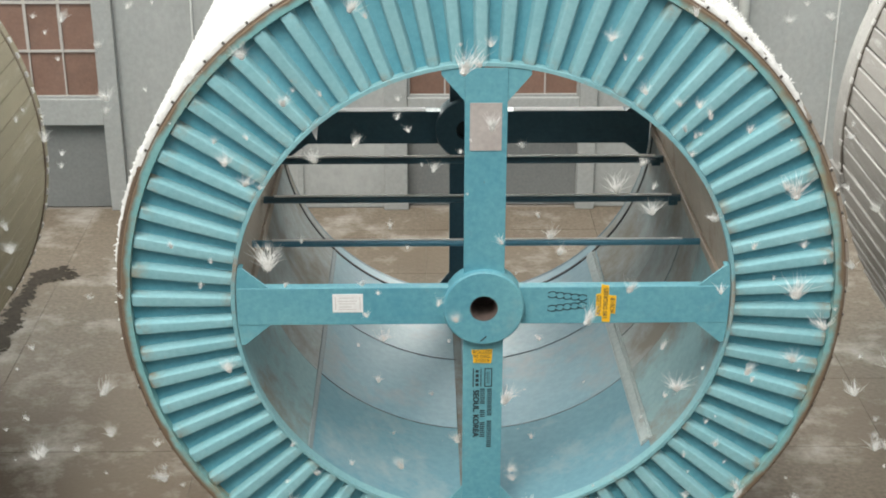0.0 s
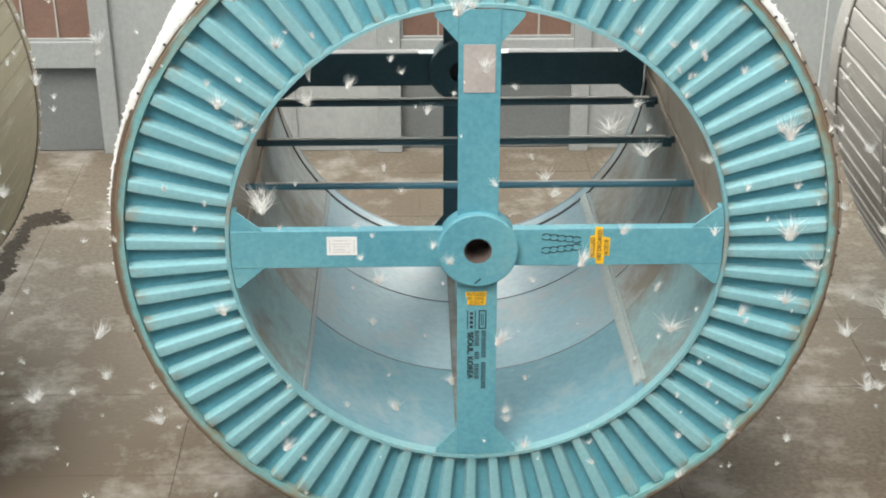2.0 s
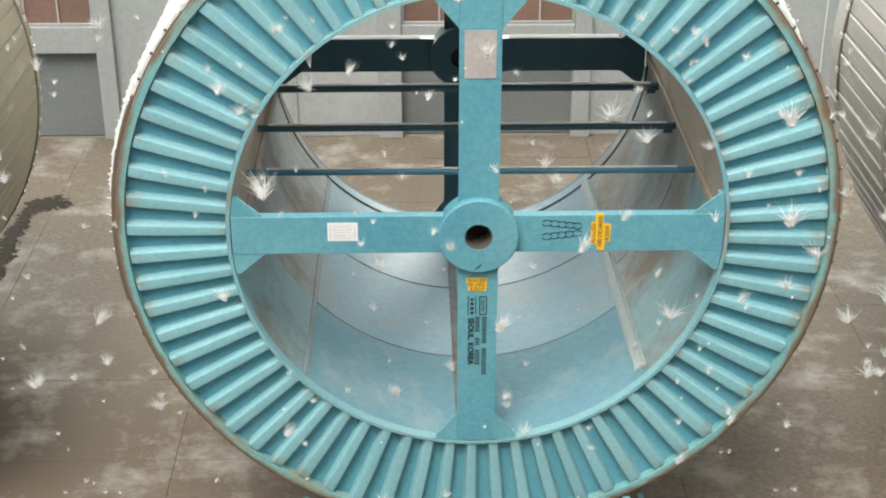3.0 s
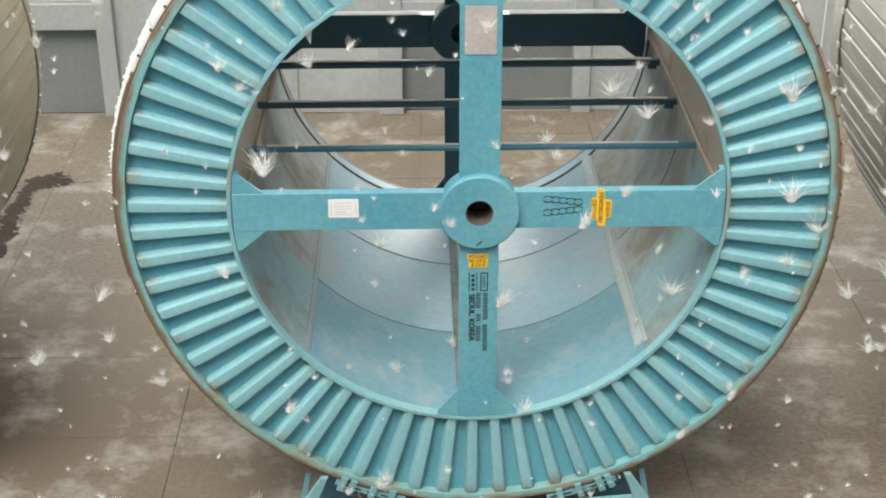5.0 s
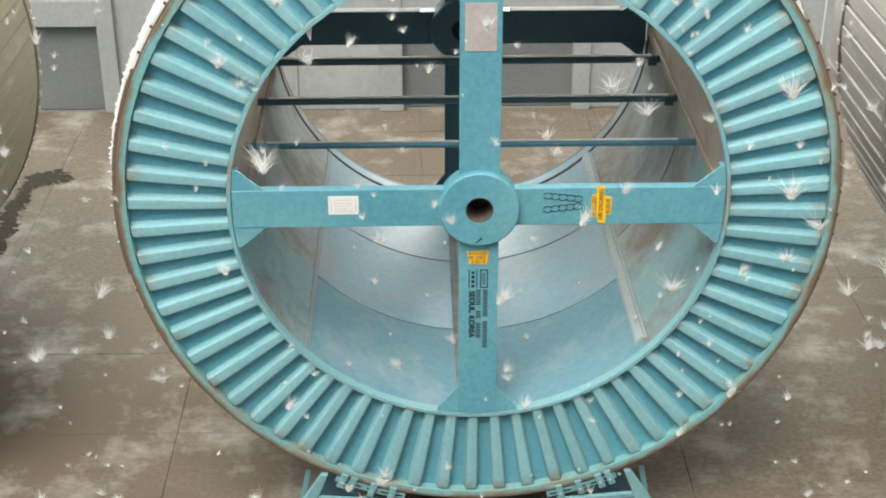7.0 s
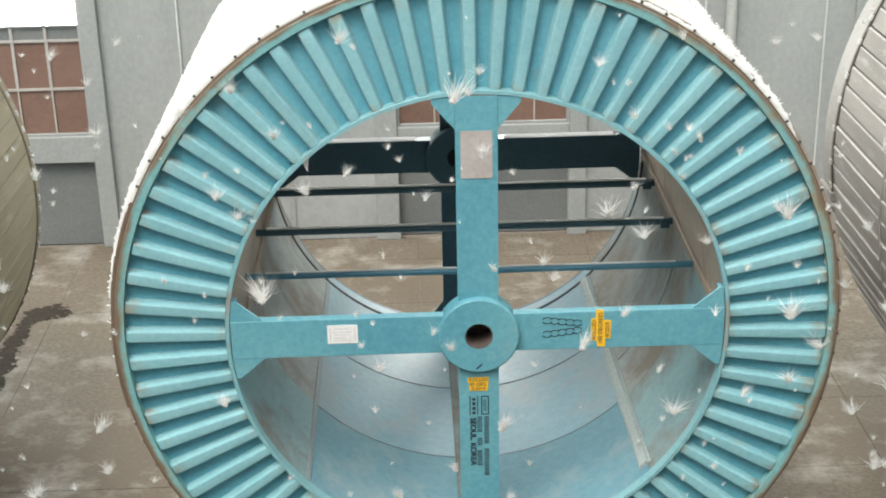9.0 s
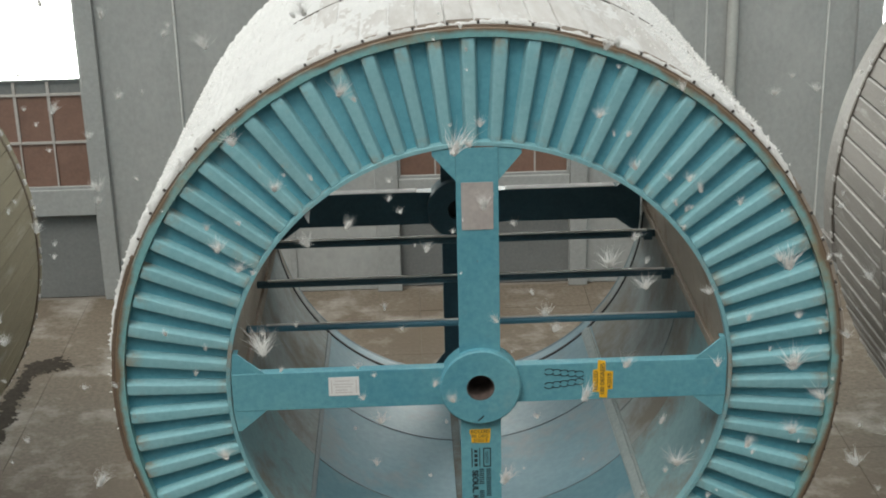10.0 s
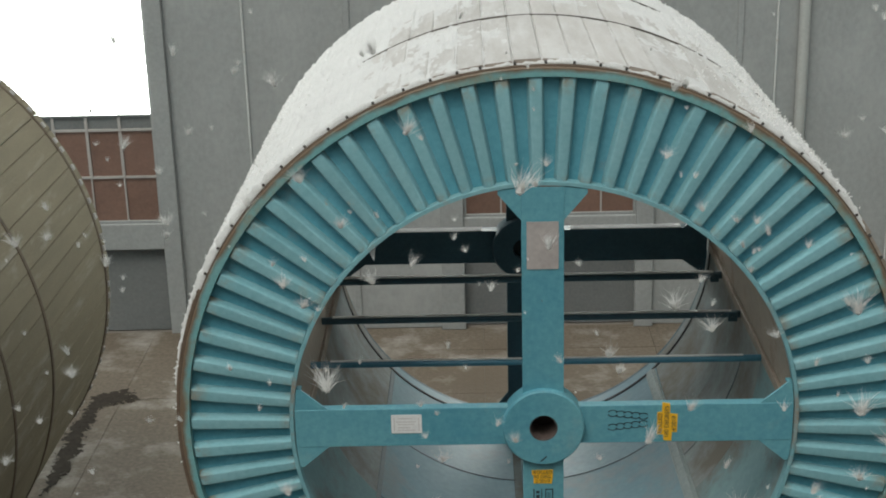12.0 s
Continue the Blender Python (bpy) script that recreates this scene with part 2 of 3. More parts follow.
def lathe(profile, n=96, a0=0.0, a1=360.0):
    """Turns a closed outline of (radius, y) about the y axis, angles in degrees from straight up, clockwise seen from the front."""
    bm = bmesh.new()
    full = abs(a1 - a0) > 359.9
    count = n if full else n + 1
    rows = []
    for i in range(count):
        a = radians(a0 + (a1 - a0) * i / n)
        rows.append([bm.verts.new((r * math.sin(a), y, r * math.cos(a))) for r, y in profile])
    k = len(profile)
    for i in range(n):
        p, q = rows[i], rows[(i + 1) % count]
        for j in range(k):
            bm.faces.new((p[j], p[(j + 1) % k], q[(j + 1) % k], q[j]))
    if not full:
        bm.faces.new(rows[0])
        bm.faces.new(rows[-1])
    return bm


def ring(r0, r1, y0, y1, n=96, a0=0.0, a1=360.0, b=0.0):
    if b:
        return lathe([(r0, y0), (r1 - b, y0), (r1, y0 + b), (r1, y1 - b), (r1 - b, y1), (r0, y1)], n, a0, a1)
    return lathe([(r0, y0), (r1, y0), (r1, y1), (r0, y1)], n, a0, a1)


def slab_outline(points, y0, y1, bevel=0.0):
    """A plate cut to an outline in the x-z plane, between y0 and y1."""
    bm = bmesh.new()
    a = [bm.verts.new((x, y0, z)) for x, z in points]
    b = [bm.verts.new((x, y1, z)) for x, z in points]
    bm.faces.new(a)
    bm.faces.new(b[::-1])
    for i in range(len(points)):
        j = (i + 1) % len(points)
        bm.faces.new((a[i], a[j], b[j], b[i]))
    if bevel:
        bmesh.ops.bevel(bm, geom=[e for e in bm.edges], offset=bevel, segments=1, affect="EDGES")
    return bm


def tube(bm, p, q, r, n=12):
    p, q = Vector(p), Vector(q)
    m = Matrix.Translation((p + q) / 2) @ (q - p).to_track_quat("Z", "Y").to_matrix().to_4x4()
    bmesh.ops.create_cone(bm, cap_ends=True, segments=n, radius1=r, radius2=r, depth=(q - p).length, matrix=m)
    return bm


def about_axis(angle, zc):
    """Turned about the drum's axis, clockwise seen from the front."""
    return Matrix.Translation((0, 0, zc)) @ Matrix.Rotation(radians(angle), 4, "Y")


def lettering(name, text, size, material, parent, at, bold=0.0):
    cu = bpy.data.curves.new(name, "FONT")
    cu.offset = bold
    cu.body, cu.size, cu.extrude, cu.align_x, cu.align_y = text, size, 0.0006, "CENTER", "CENTER"
    tmp = new("tmp", cu)
    me = bpy.data.meshes.new_from_object(tmp.evaluated_get(bpy.context.evaluated_depsgraph_get()))
    bpy.data.objects.remove(tmp)
    bpy.data.curves.remove(cu)
    me.materials.clear()
    me.materials.append(material)
    return part(name, me, material, parent, at=at)


# ---------------------------------------------------------------- ground
ground = new("ground", finish(box(bmesh.new(), -400, 400, -400, 400, -0.5, -0.012), "ground", joint_fill))
tagged(ground, "dark joint filling and bare ground round the slabs", "ground", kind="structure")
floor = thing("floor", pose(0, 0, 0), "dusty grey-brown concrete slab floor with thin snow", "floor", kind="structure")

# ---------------------------------------------------------------- the wall behind
WALL = 7.1
wall = thing("wall_north", pose(0, 0, 0), "grey rendered wall with window bays behind the drums", "wall", kind="structure")
BAYS = [(-5.38 - 4.9, -3.6 - 4.9), (-5.38, -3.6), (-0.477, 1.303), (4.42, 6.2), (9.32, 11.1)]
LOW, MID, HIGH, TOP = 1.22, 2.366, 4.6, 6.5
edges = [-14.0] + [e for bay in BAYS for e in bay] + [14.0]
for i in range(0, len(edges), 2):
    part("pier", box(bmesh.new(), edges[i], edges[i + 1], WALL, WALL + 0.35, 0, TOP), wall_grey, wall)
for a, b in BAYS:
    part("lintel", box(bmesh.new(), a, b, WALL, WALL + 0.35, HIGH, TOP), wall_grey, wall)
    part("apron_panel", box(bmesh.new(), a, b, WALL + 0.06, WALL + 0.35, 0, LOW - 0.28), panel_dark, wall, "dark recessed panel under the window")
    part("sill_band", box(bmesh.new(), a, b, WALL - 0.04, WALL + 0.35, LOW - 0.28, LOW, 0.008), wall_pale, wall, "pale grey sill band")
    for x0, x1 in ((a - 0.24, a), (b, b + 0.18)):
        part("jamb", box(bmesh.new(), x0, x1, WALL - 0.06, WALL, 0, TOP, 0.008), wall_pale, wall, "pale grey jamb strip")
        if -1 < a < 0:
            part("plinth_block", box(bmesh.new(), x0 - 0.01, x1 + 0.01, WALL - 0.085, WALL - 0.0605, 0, 0.16, 0.006), wall_pale, wall)
for x in (-1.6, 2.3):
    part("panel_strip", box(bmesh.new(), x - 0.03, x + 0.03, WALL - 0.02, WALL, 0, TOP, 0.004), wall_pale, wall)


def window(index, a, b):
    w = thing("window_%d" % index, pose((a + b) / 2, WALL + 0.02, LOW), "wide window with brown lower panes and bright lit upper panes", "window", "windows in the wall", "structure")
    half = (b - a) / 2
    xs_ = [-half, half - 1.39, half - 1.04, half - 0.70, half - 0.36, half]
    rows = [0.0, 0.50, 1.0, MID - LOW, MID - LOW + 0.56, MID - LOW + 1.12, MID - LOW + 1.68, HIGH - LOW]
    fr = bmesh.new()
    for x0, x1, z0, z1 in ((-half, -half + 0.03, 0, rows[-1]), (half - 0.03, half, 0, rows[-1]), (-half + 0.03, half - 0.03, 0, 0.03),
                           (-half + 0.03, half - 0.03, rows[-1] - 0.05, rows[-1])):
        box(fr, x0, x1, -0.03, 0.03, z0, z1, 0.004)
    part("window_frame", fr, wall_pale, w)
    for x in xs_[1:-1]:
        part("mullion", box(bmesh.new(), x - 0.008, x + 0.008, -0.02, 0.02, 0.03, rows[1] - 0.0125), frame_grey, w)
        part("mullion", box(bmesh.new(), x - 0.015, x + 0.015, -0.02, 0.02, rows[1] + 0.0125, rows[3] - 0.0125), frame_grey, w)
        part("mullion", box(bmesh.new(), x - 0.005, x + 0.005, -0.008, 0.008, rows[3] + 0.0125, rows[-1] - 0.05), frame_grey, w)
    for r in rows[1:-1]:
        t = 0.012 if r < rows[3] + 0.01 else 0.004
        part("transom", box(bmesh.new(), -half + 0.03, half - 0.03, -0.022, 0.022, r - t, r + t), panel_dark if abs(r - rows[3]) < 0.01 else frame_grey, w)
    for i in range(len(rows) - 1):
        for x0, x1 in zip(xs_, xs_[1:]):
            bm = box(bmesh.new(), x0 + 0.005, x1 - 0.005, -0.003, 0.003, rows[i] + 0.004, rows[i + 1] - 0.004)
            part("pane", bm, brown_pane if i < 2 else panel_dark if i == 2 else glow, w, "brown painted pane" if i < 2 else "dark narrow pane" if i == 2 else "bright lit pane")
    return w


for i, (a, b) in enumerate(BAYS[1:4] + [BAYS[0], BAYS[4]]):
    window(i + 1, a, b)

pipe = thing("downpipe", pose(2.915, WALL - 0.07, 0), "pale grey painted vertical pipe on the wall", "pipe")
part("pipe_run", tube(bmesh.new(), (0, 0, 0), (0, 0, TOP), 0.055, 20), pipe_grey, pipe, smooth=40)
for z in (0.4, 2.0, 3.6, 5.2):
    part("clip", ring(0.055, 0.064, -0.015, 0.015, 20), pipe_grey, pipe, at=Matrix.Translation((0, 0, z)) @ Matrix.Rotation(radians(90), 4, "X"))
for x in (-2.63, 2.665, 3.89):
    c = thing("wall_cable", pose(x, WALL - 0.012, 0), "thin pale cable running up the grey wall", "cable", "wall cables")
    part("cable_run", tube(bmesh.new(), (0, 0, 0), (0, 0, TOP), 0.011, 8), pale_cable, c, smooth=40)
    for z in (0.6, 1.8, 3.0, 4.2):
        part("clip", box(bmesh.new(), -0.016, 0.016, -0.012, 0.012, z - 0.008, z + 0.008), frame_grey, c)

# Unseen wall behind the camera, added to hold back low sky light.
back = new("wall_south", finish(box(bmesh.new(), -14, 14, -8.1, -7.75, 0, 7.2), "wall_south", wall_grey))
tagged(back, "unseen plain grey wall behind the camera, added to block sky light", "wall", kind="structure")

# ---------------------------------------------------------------- drums
LONG = 3.05


def plank_mesh(r, width, length, material, name, edge=None):
    bm = box(bmesh.new(), -width / 2, width / 2, 0, length, r, r + 0.035)
    bmesh.ops.bevel(bm, geom=[e for e in bm.edges if abs(e.verts[0].co.y - e.verts[1].co.y) > 1 and e.verts[0].co.z > r + 0.02], offset=0.008 if edge else 0.006, segments=1, affect="EDGES")
    me = finish(bm, name, material)
    me.materials.append(end_grain)
    me.materials.append(edge or material)
    for p in me.polygons:
        p.material_index = 1 if abs(p.normal.y) > 0.9 else 2 if p.normal.x > 0.3 and p.normal.z > 0.3 else 0
    return me


def lagging(parent, zc, r, count, material, y0, y1, rng, gap=0.003, rough=0.005, tilt=0.7, lap=0.0, edge=None):
    width = 2 * math.pi * r / count - gap
    kinds = [plank_mesh(r, width * k, y1 - y0, material, "plank", edge) for k in (1.0, 0.99, 1.006)]
    for i in range(count):
        m = about_axis(360 * (i + 0.5) / count, zc) @ Matrix.Translation((0, y0 + rng.uniform(-0.008, 0.008), rng.uniform(-rough, rough)))
        part("plank", kinds[i % 3], material, parent, at=m @ Matrix.Translation((0, 0, r)) @ Matrix.Rotation(radians(lap + rng.uniform(-tilt, tilt)), 4, "Y") @ Matrix.Translation((0, 0, -r)))


def strap(parent, zc, r, y, width, material):
    part("strap", ring(r - 0.004, r + 0.004, y - width / 2, y + width / 2, 160), material, parent, "thin steel strap", Matrix.Translation((0, 0, zc)))


ZC = 2.3
rng = random.Random(5)
drum = thing("cable_drum", pose(0, 0, 0), "large turquoise steel cable drum with white frosted wooden lagging", "cable drum", "cable drums")
AX = Matrix.Translation((0, 0, ZC))

flange = part("front_flange", ring(1.396, 1.956, 0.06, 0.072, 140), teal_plate, drum, "turquoise ribbed steel flange", AX)
part("rim", ring(1.95, 2.0, -0.004, 0.114, 180, b=0.006), teal_rim, drum, "turquoise rim with rust patches", AX, 40)
part("rust_band", ring(2.0005, 2.008, 0.004, 0.036, 160), rusty, drum, "brown rusted outer edge", AX)
part("rust_edge", ring(2.0085, 2.021, 0.006, 0.04, 30, -101.5, -66), rusty, drum, "dark brown rusted strip on the rim", AX)
part("lip", ring(1.3755, 1.398, -0.006, 0.0595, 140, b=0.003), teal_lip, drum, "", AX, 40)


def rib_mesh():
    """A pressed channel set on the flange plate, its nose rounded off short of the rim."""
    bm = bmesh.new()
    rows = []
    for r, half, top in ((1.40, 0.0245, 0.003), (1.62, 0.0285, 0.002), (1.85, 0.0315, 0.002), (1.926, 0.0315, 0.003), (1.942, 0.0305, 0.008), (1.9495, 0.028, 0.02)):
        half_row = [(half + 0.014, 0.0597), (half + 0.008, 0.035), (half + 0.0035, top + 0.010), (half, top + 0.003), (half - 0.004, top + 0.0004), (half * 0.78, top)]
        rows.append([bm.verts.new((-x, y, r)) for x, y in half_row] + [bm.verts.new((x, y, r)) for x, y in half_row[::-1]])
    for p, q in zip(rows, rows[1:]):
        for j in range(11):
            bm.faces.new((p[j], p[j + 1], q[j + 1], q[j]))
    bm.faces.new(rows[0])
    bm.faces.new(rows[-1])
    return finish(bm, "rib", teal_rib, 40)


rib = rib_mesh()
# the ribs are set by hand, a little closer here and wider there
DRIFT = ((0, 0.80), (20, 0.70), (45, 0.80), (65, 0.77), (90, 0.65), (97, 0.62), (140, 0.77), (165, 0.69), (196, 0.65), (210, 0.75), (225, 0.78), (234, 0.85),
         (242, 0.97), (270, 0.95), (290, 0.98), (310, 0.88), (340, 0.85), (360, 0.80))
for k in range(69):
    a = 360 / 69 * (k + float(np.interp(360 / 69 * (k + 0.8), *zip(*DRIFT))))
    part("rib", rib, teal_rib, flange, at=Matrix.Rotation(radians(a), 4, "Y"))


barrel = part("barrel", ring(1.3955, 1.41, 0.073, LONG, 160), teal_plate, drum, "pale painted steel barrel, open inside", AX, 40)
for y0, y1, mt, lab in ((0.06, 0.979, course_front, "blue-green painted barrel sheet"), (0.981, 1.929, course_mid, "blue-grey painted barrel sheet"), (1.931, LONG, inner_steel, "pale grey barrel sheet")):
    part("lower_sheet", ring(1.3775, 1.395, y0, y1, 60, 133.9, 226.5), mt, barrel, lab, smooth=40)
    part("side_sheet", ring(1.3775, 1.395, y0, y1, 30, 89.5, 133.8), side_front if y0 < 0.1 else side_paint, barrel, "grey barrel sheet with brown patches", smooth=40)
    part("side_sheet", ring(1.3775, 1.395, y0, y1, 30, 226.6, 263.0), side_front if y0 < 0.1 else side_paint, barrel, "grey barrel sheet with brown patches", smooth=40)
    part("upper_sheet", ring(1.3775, 1.395, y0, y1, 90, -97.0, 89.4), tan_steel, barrel, "tan barrel sheet", smooth=40)
for y, a0, a1 in ((0.98, 135.5, 226), (1.93, 140, 222), (1.45, 100, 134)):
    part("weld_seam", ring(1.3735, 1.3785, y - 0.0024, y + 0.0024, 60, a0, a1), seam_grey, barrel, "dark weld line")
part("end_seal", ring(1.371, 1.3785, 2.905, 2.93, 140), black, barrel, "black seal line")
for a, w, h, mt, y0 in ((134.3, 0.03, 0.022, zinc, 0.13), (-133.4, 0.018, 0.006, lap_grey, 0.06), (-176.5, 0.028, 0.003, dirty_lap, 0.3)):
    bm = box(bmesh.new(), -w, w, y0, 2.9, 1.3775 - h, 1.379, 0.006)
    if mt is zinc:
        for s in (-1, 1):
            box(bm, s * 0.038 - 0.007, s * 0.038 + 0.007, y0, 2.9, 1.3775 - 0.008, 1.379)
    for v in bm.verts:
        v.co.x += 0.015 * v.co.y if mt is zinc else 0.0
    part("stiffener", bm, mt, barrel, "dull steel stiffener along the barrel" if mt is zinc else "dark lap joint", Matrix.Rotation(radians(a), 4, "Y"))
for a in (89.5, -97.0):
    part("side_rail", box(bmesh.new(), -0.03, 0.03, 0.17, 2.9, 1.3775 - 0.02, 1.379, 0.004), tan_steel, barrel, "", Matrix.Rotation(radians(a), 4, "Y"))
for y, r, mt in ((0.872, 0.021, blue_rod), (1.588, 0.024, dark_steel), (2.323, 0.027, dark_steel)):
    part("tie_rod", tube(bmesh.new(), (-1.37, y, 0), (1.37, y, 0), r, 16), mt, drum, "slim painted tie rod across the barrel", AX, 40)
for y, r in ((1.588, 0.024), (2.323, 0.027)):
    bm = box(bmesh.new(), 1.275, 1.335, y - 0.045, y - r - 0.001, -0.035, 0.03, 0.004)
    tube(bm, (1.30, y - 0.053, -0.01), (1.30, y - 0.044, -0.01), 0.012, 6)
    part("rod_bracket", bm, dark_steel, drum, "dark bolted bracket at the rod's end", AX)


def spokes(y0, y1, material, w, parent, angles, edge_y):
    for a in angles:
        bm = slab_outline([(-w, 0.16), (-w, 1.366), (w, 1.366), (w, 0.16)], y0, y0 + 0.012, 0.002)
        box(bm, -w + 0.001, -w + 0.012, y0 + 0.0125, y1, 0.18, 1.36)
        box(bm, w - 0.012, w - 0.001, y0 + 0.0125, y1, 0.18, 1.36)
        sp = part("spoke", bm, material, parent, "flat box spoke with gusset ends", about_axis(a, ZC))
        for s in (-1, 1):
            gus = slab_outline([(s * (w + 0.001), 1.185), (s * 0.235, 1.33), (s * 0.234, 1.352), (s * (w + 0.001), 1.366)], y0 + 0.003, y0 + 0.016)
            box(gus, s * 0.228 - 0.006, s * 0.228 + 0.006, y0 + 0.0165, edge_y, 1.325, 1.352)
            part("gusset", gus, material, sp)


spokes(-0.004, 0.058, teal, 0.112, drum, (0, 90, 180, 270), 0.06)
hub = part("hub", lathe([(0.078, -0.045), (0.216, -0.045), (0.224, -0.037), (0.224, 0.075), (0.078, 0.075)], 72), teal, drum, "round turquoise hub with a dark bore", AX, 40)
part("bore", lathe([(0.0725, -0.04), (0.0775, -0.04), (0.0775, 0.16), (0.001, 0.16), (0.001, 0.15), (0.0725, 0.15)], 40), bore_brown, hub, "rusty brown bore")
part("scratch", box(bmesh.new(), -0.004, 0.004, -0.0462, -0.045, -0.022, 0.022), ink, hub, "", Matrix.Translation((0.0, 0, -0.185)) @ Matrix.Rotation(radians(48), 4, "Y"))

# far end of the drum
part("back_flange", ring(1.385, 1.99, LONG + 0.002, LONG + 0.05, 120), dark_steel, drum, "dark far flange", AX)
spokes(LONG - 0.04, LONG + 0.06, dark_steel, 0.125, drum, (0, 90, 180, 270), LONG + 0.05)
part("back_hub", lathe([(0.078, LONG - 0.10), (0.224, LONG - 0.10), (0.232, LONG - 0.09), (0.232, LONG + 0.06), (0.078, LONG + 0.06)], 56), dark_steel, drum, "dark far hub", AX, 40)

# Black plug added so that the far bore stays dark.
part("back_bore", ring(0.0, 0.0775, LONG - 0.05, LONG + 0.03, 32), black, drum, "", AX)
lagging(drum, ZC, 1.9945, 86, frosted, 0.045, LONG + 0.04, rng)
for y, w in ((1.31, 0.014), (2.5, 0.02)):
    strap(drum, ZC, 2.0335, y, w, strap_steel)
nail = finish(box(bmesh.new(), -0.007, 0.007, 0.028, 0.05, 2.010, 2.026, 0.003), "nail", weld)
for k in range(86):
    part("nail", nail, weld, drum, at=about_axis(360 * k / 86 + rng.uniform(-0.6, 0.6), ZC))

# labels and stencils on the front spokes
part("label_plate", slab_outline([(-0.085, 0.915), (0.083, 0.915), (0.083, 1.178), (-0.085, 1.178)], -0.0085, -0.0042), plate_grey, drum, "dull grey blank metal plate", AX)
card = part("paper_label", slab_outline([(-0.836, -0.034), (-0.668, -0.034), (-0.668, 0.077), (-0.836, 0.077)], -0.0075, -0.0042), paper, drum, "white printed paper label", AX)
for z, x0, x1 in ((0.055, -0.80, -0.72), (0.035, -0.81, -0.70), (0.02, -0.80, -0.71), (0.0, -0.80, -0.73), (-0.015, -0.80, -0.705)):
    part("print_bar", box(bmesh.new(), x0, x1, -0.0086, -0.0076, z - 0.003, z + 0.003), faint, card)
for x in (-0.82, -0.684):
    part("print_bar", box(bmesh.new(), x - 0.003, x + 0.003, -0.0086, -0.0076, -0.02, 0.06), faint, card)

UP = Matrix.Rotation(radians(90), 4, "X")


def on_face(x, z, turn):
    return Matrix.Translation((x, -0.0088, z)) @ Matrix.Rotation(radians(-turn), 4, "Y") @ UP


side_sticker = part("sticker", slab_outline([(0.624, 0.068), (0.649, 0.072), (0.651, 0.128), (0.692, 0.122), (0.693, 0.062), (0.735, 0.056), (0.733, -0.052), (0.706, -0.05),
                                             (0.704, -0.104), (0.661, -0.1), (0.659, -0.066), (0.623, -0.062)], -0.0078, -0.0042), yellow, drum, "ragged yellow sticker with black letters", AX)
for text, x, z, s in (("ROLLED", 0.640, 0.002, 0.033), ("180 DEGREES", 0.677, 0.012, 0.033), ("4/2018", 0.716, 0.0, 0.033)):
    lettering("letters", text, s, ink, side_sticker, on_face(x, z, 90))
low_sticker = part("sticker", slab_outline([(-0.064, -0.275), (0.053, -0.272), (0.051, -0.325), (0.046, -0.358), (-0.054, -0.356), (-0.056, -0.305), (-0.064, -0.302)], -0.0078, -0.0042),
                   yellow, drum, "yellow sticker with black letters", AX)
for text, z in (("ROLLED", -0.288), ("90 DEG.", -0.316), ("2/2019", -0.343)):
    lettering("letters", text, 0.029, ink, low_sticker, on_face(-0.004, z, 0))

# chain marks: two rows of linked rings, stencilled with small breaks
for zc_, fall in ((0.066, -0.005), (-0.018, 0.0045)):
    for k in range(5):
        bm = bmesh.new()
        for a0, a1 in ((-62, 70), (112, 248)):
            seg = lathe([(0.0185, -0.0062), (0.023, -0.0062), (0.023, -0.0042), (0.0185, -0.0042)], 14, a0, a1)
            me = bpy.data.meshes.new("tmp")
            seg.to_mesh(me)
            seg.free()
            bm.from_mesh(me)
            bpy.data.meshes.remove(me)
        part("chain_mark", bm, ink, drum, "black stencilled chain link", Matrix.Translation((0.381 + k * 0.0415, 0, ZC + zc_ + fall * k)) @ Matrix.Diagonal((1.3, 1, 0.9, 1)))

# stencilled maker's mark, kept as plain bars, and the place name
mark = part("stencil_mark", slab_outline([(-0.056, -0.392), (-0.050, -0.392), (-0.050, -0.512), (-0.056, -0.512)], -0.0062, -0.0042), ink, drum, "black stencilled mark and lettering", AX)
for x0, x1, z0, z1 in ((0.048, 0.054, -0.512, -0.392), (0.010, 0.0475, -0.398, -0.392), (0.010, 0.0475, -0.512, -0.506), (0.010, 0.016, -0.505, -0.399),
                       (0.024, 0.028, -0.49, -0.414), (0.034, 0.038, -0.49, -0.414), (-0.012, -0.007, -0.512, -0.392), (-0.04, -0.022, -0.42, -0.404),
                       (-0.04, -0.022, -0.45, -0.43), (-0.04, -0.022, -0.48, -0.46), (-0.04, -0.022, -0.508, -0.49)):
    part("mark_bar", box(bmesh.new(), x0, x1, -0.0062, -0.0042, z0, z1), ink, mark)
for x, runs in ((0.040, ((-0.525, -0.70), (-0.735, -0.925))), (0.001, ((-0.525, -0.635), (-0.665, -0.72), (-0.745, -0.845)))):
    for z1, z0 in runs:
        z = z1
        while z - 0.018 > z0:
            part("letter_bar", box(box(bmesh.new(), x - 0.014, x + 0.014, -0.0062, -0.0042, z - 0.0055, z), x - 0.014, x + 0.014, -0.0062, -0.0042, z - 0.018, z - 0.0125), ink, mark)
            z -= 0.026
lettering("letters", "SEOUL. KOREA", 0.046, ink, mark, on_face(-0.038, -0.685, -90), 0.0012)


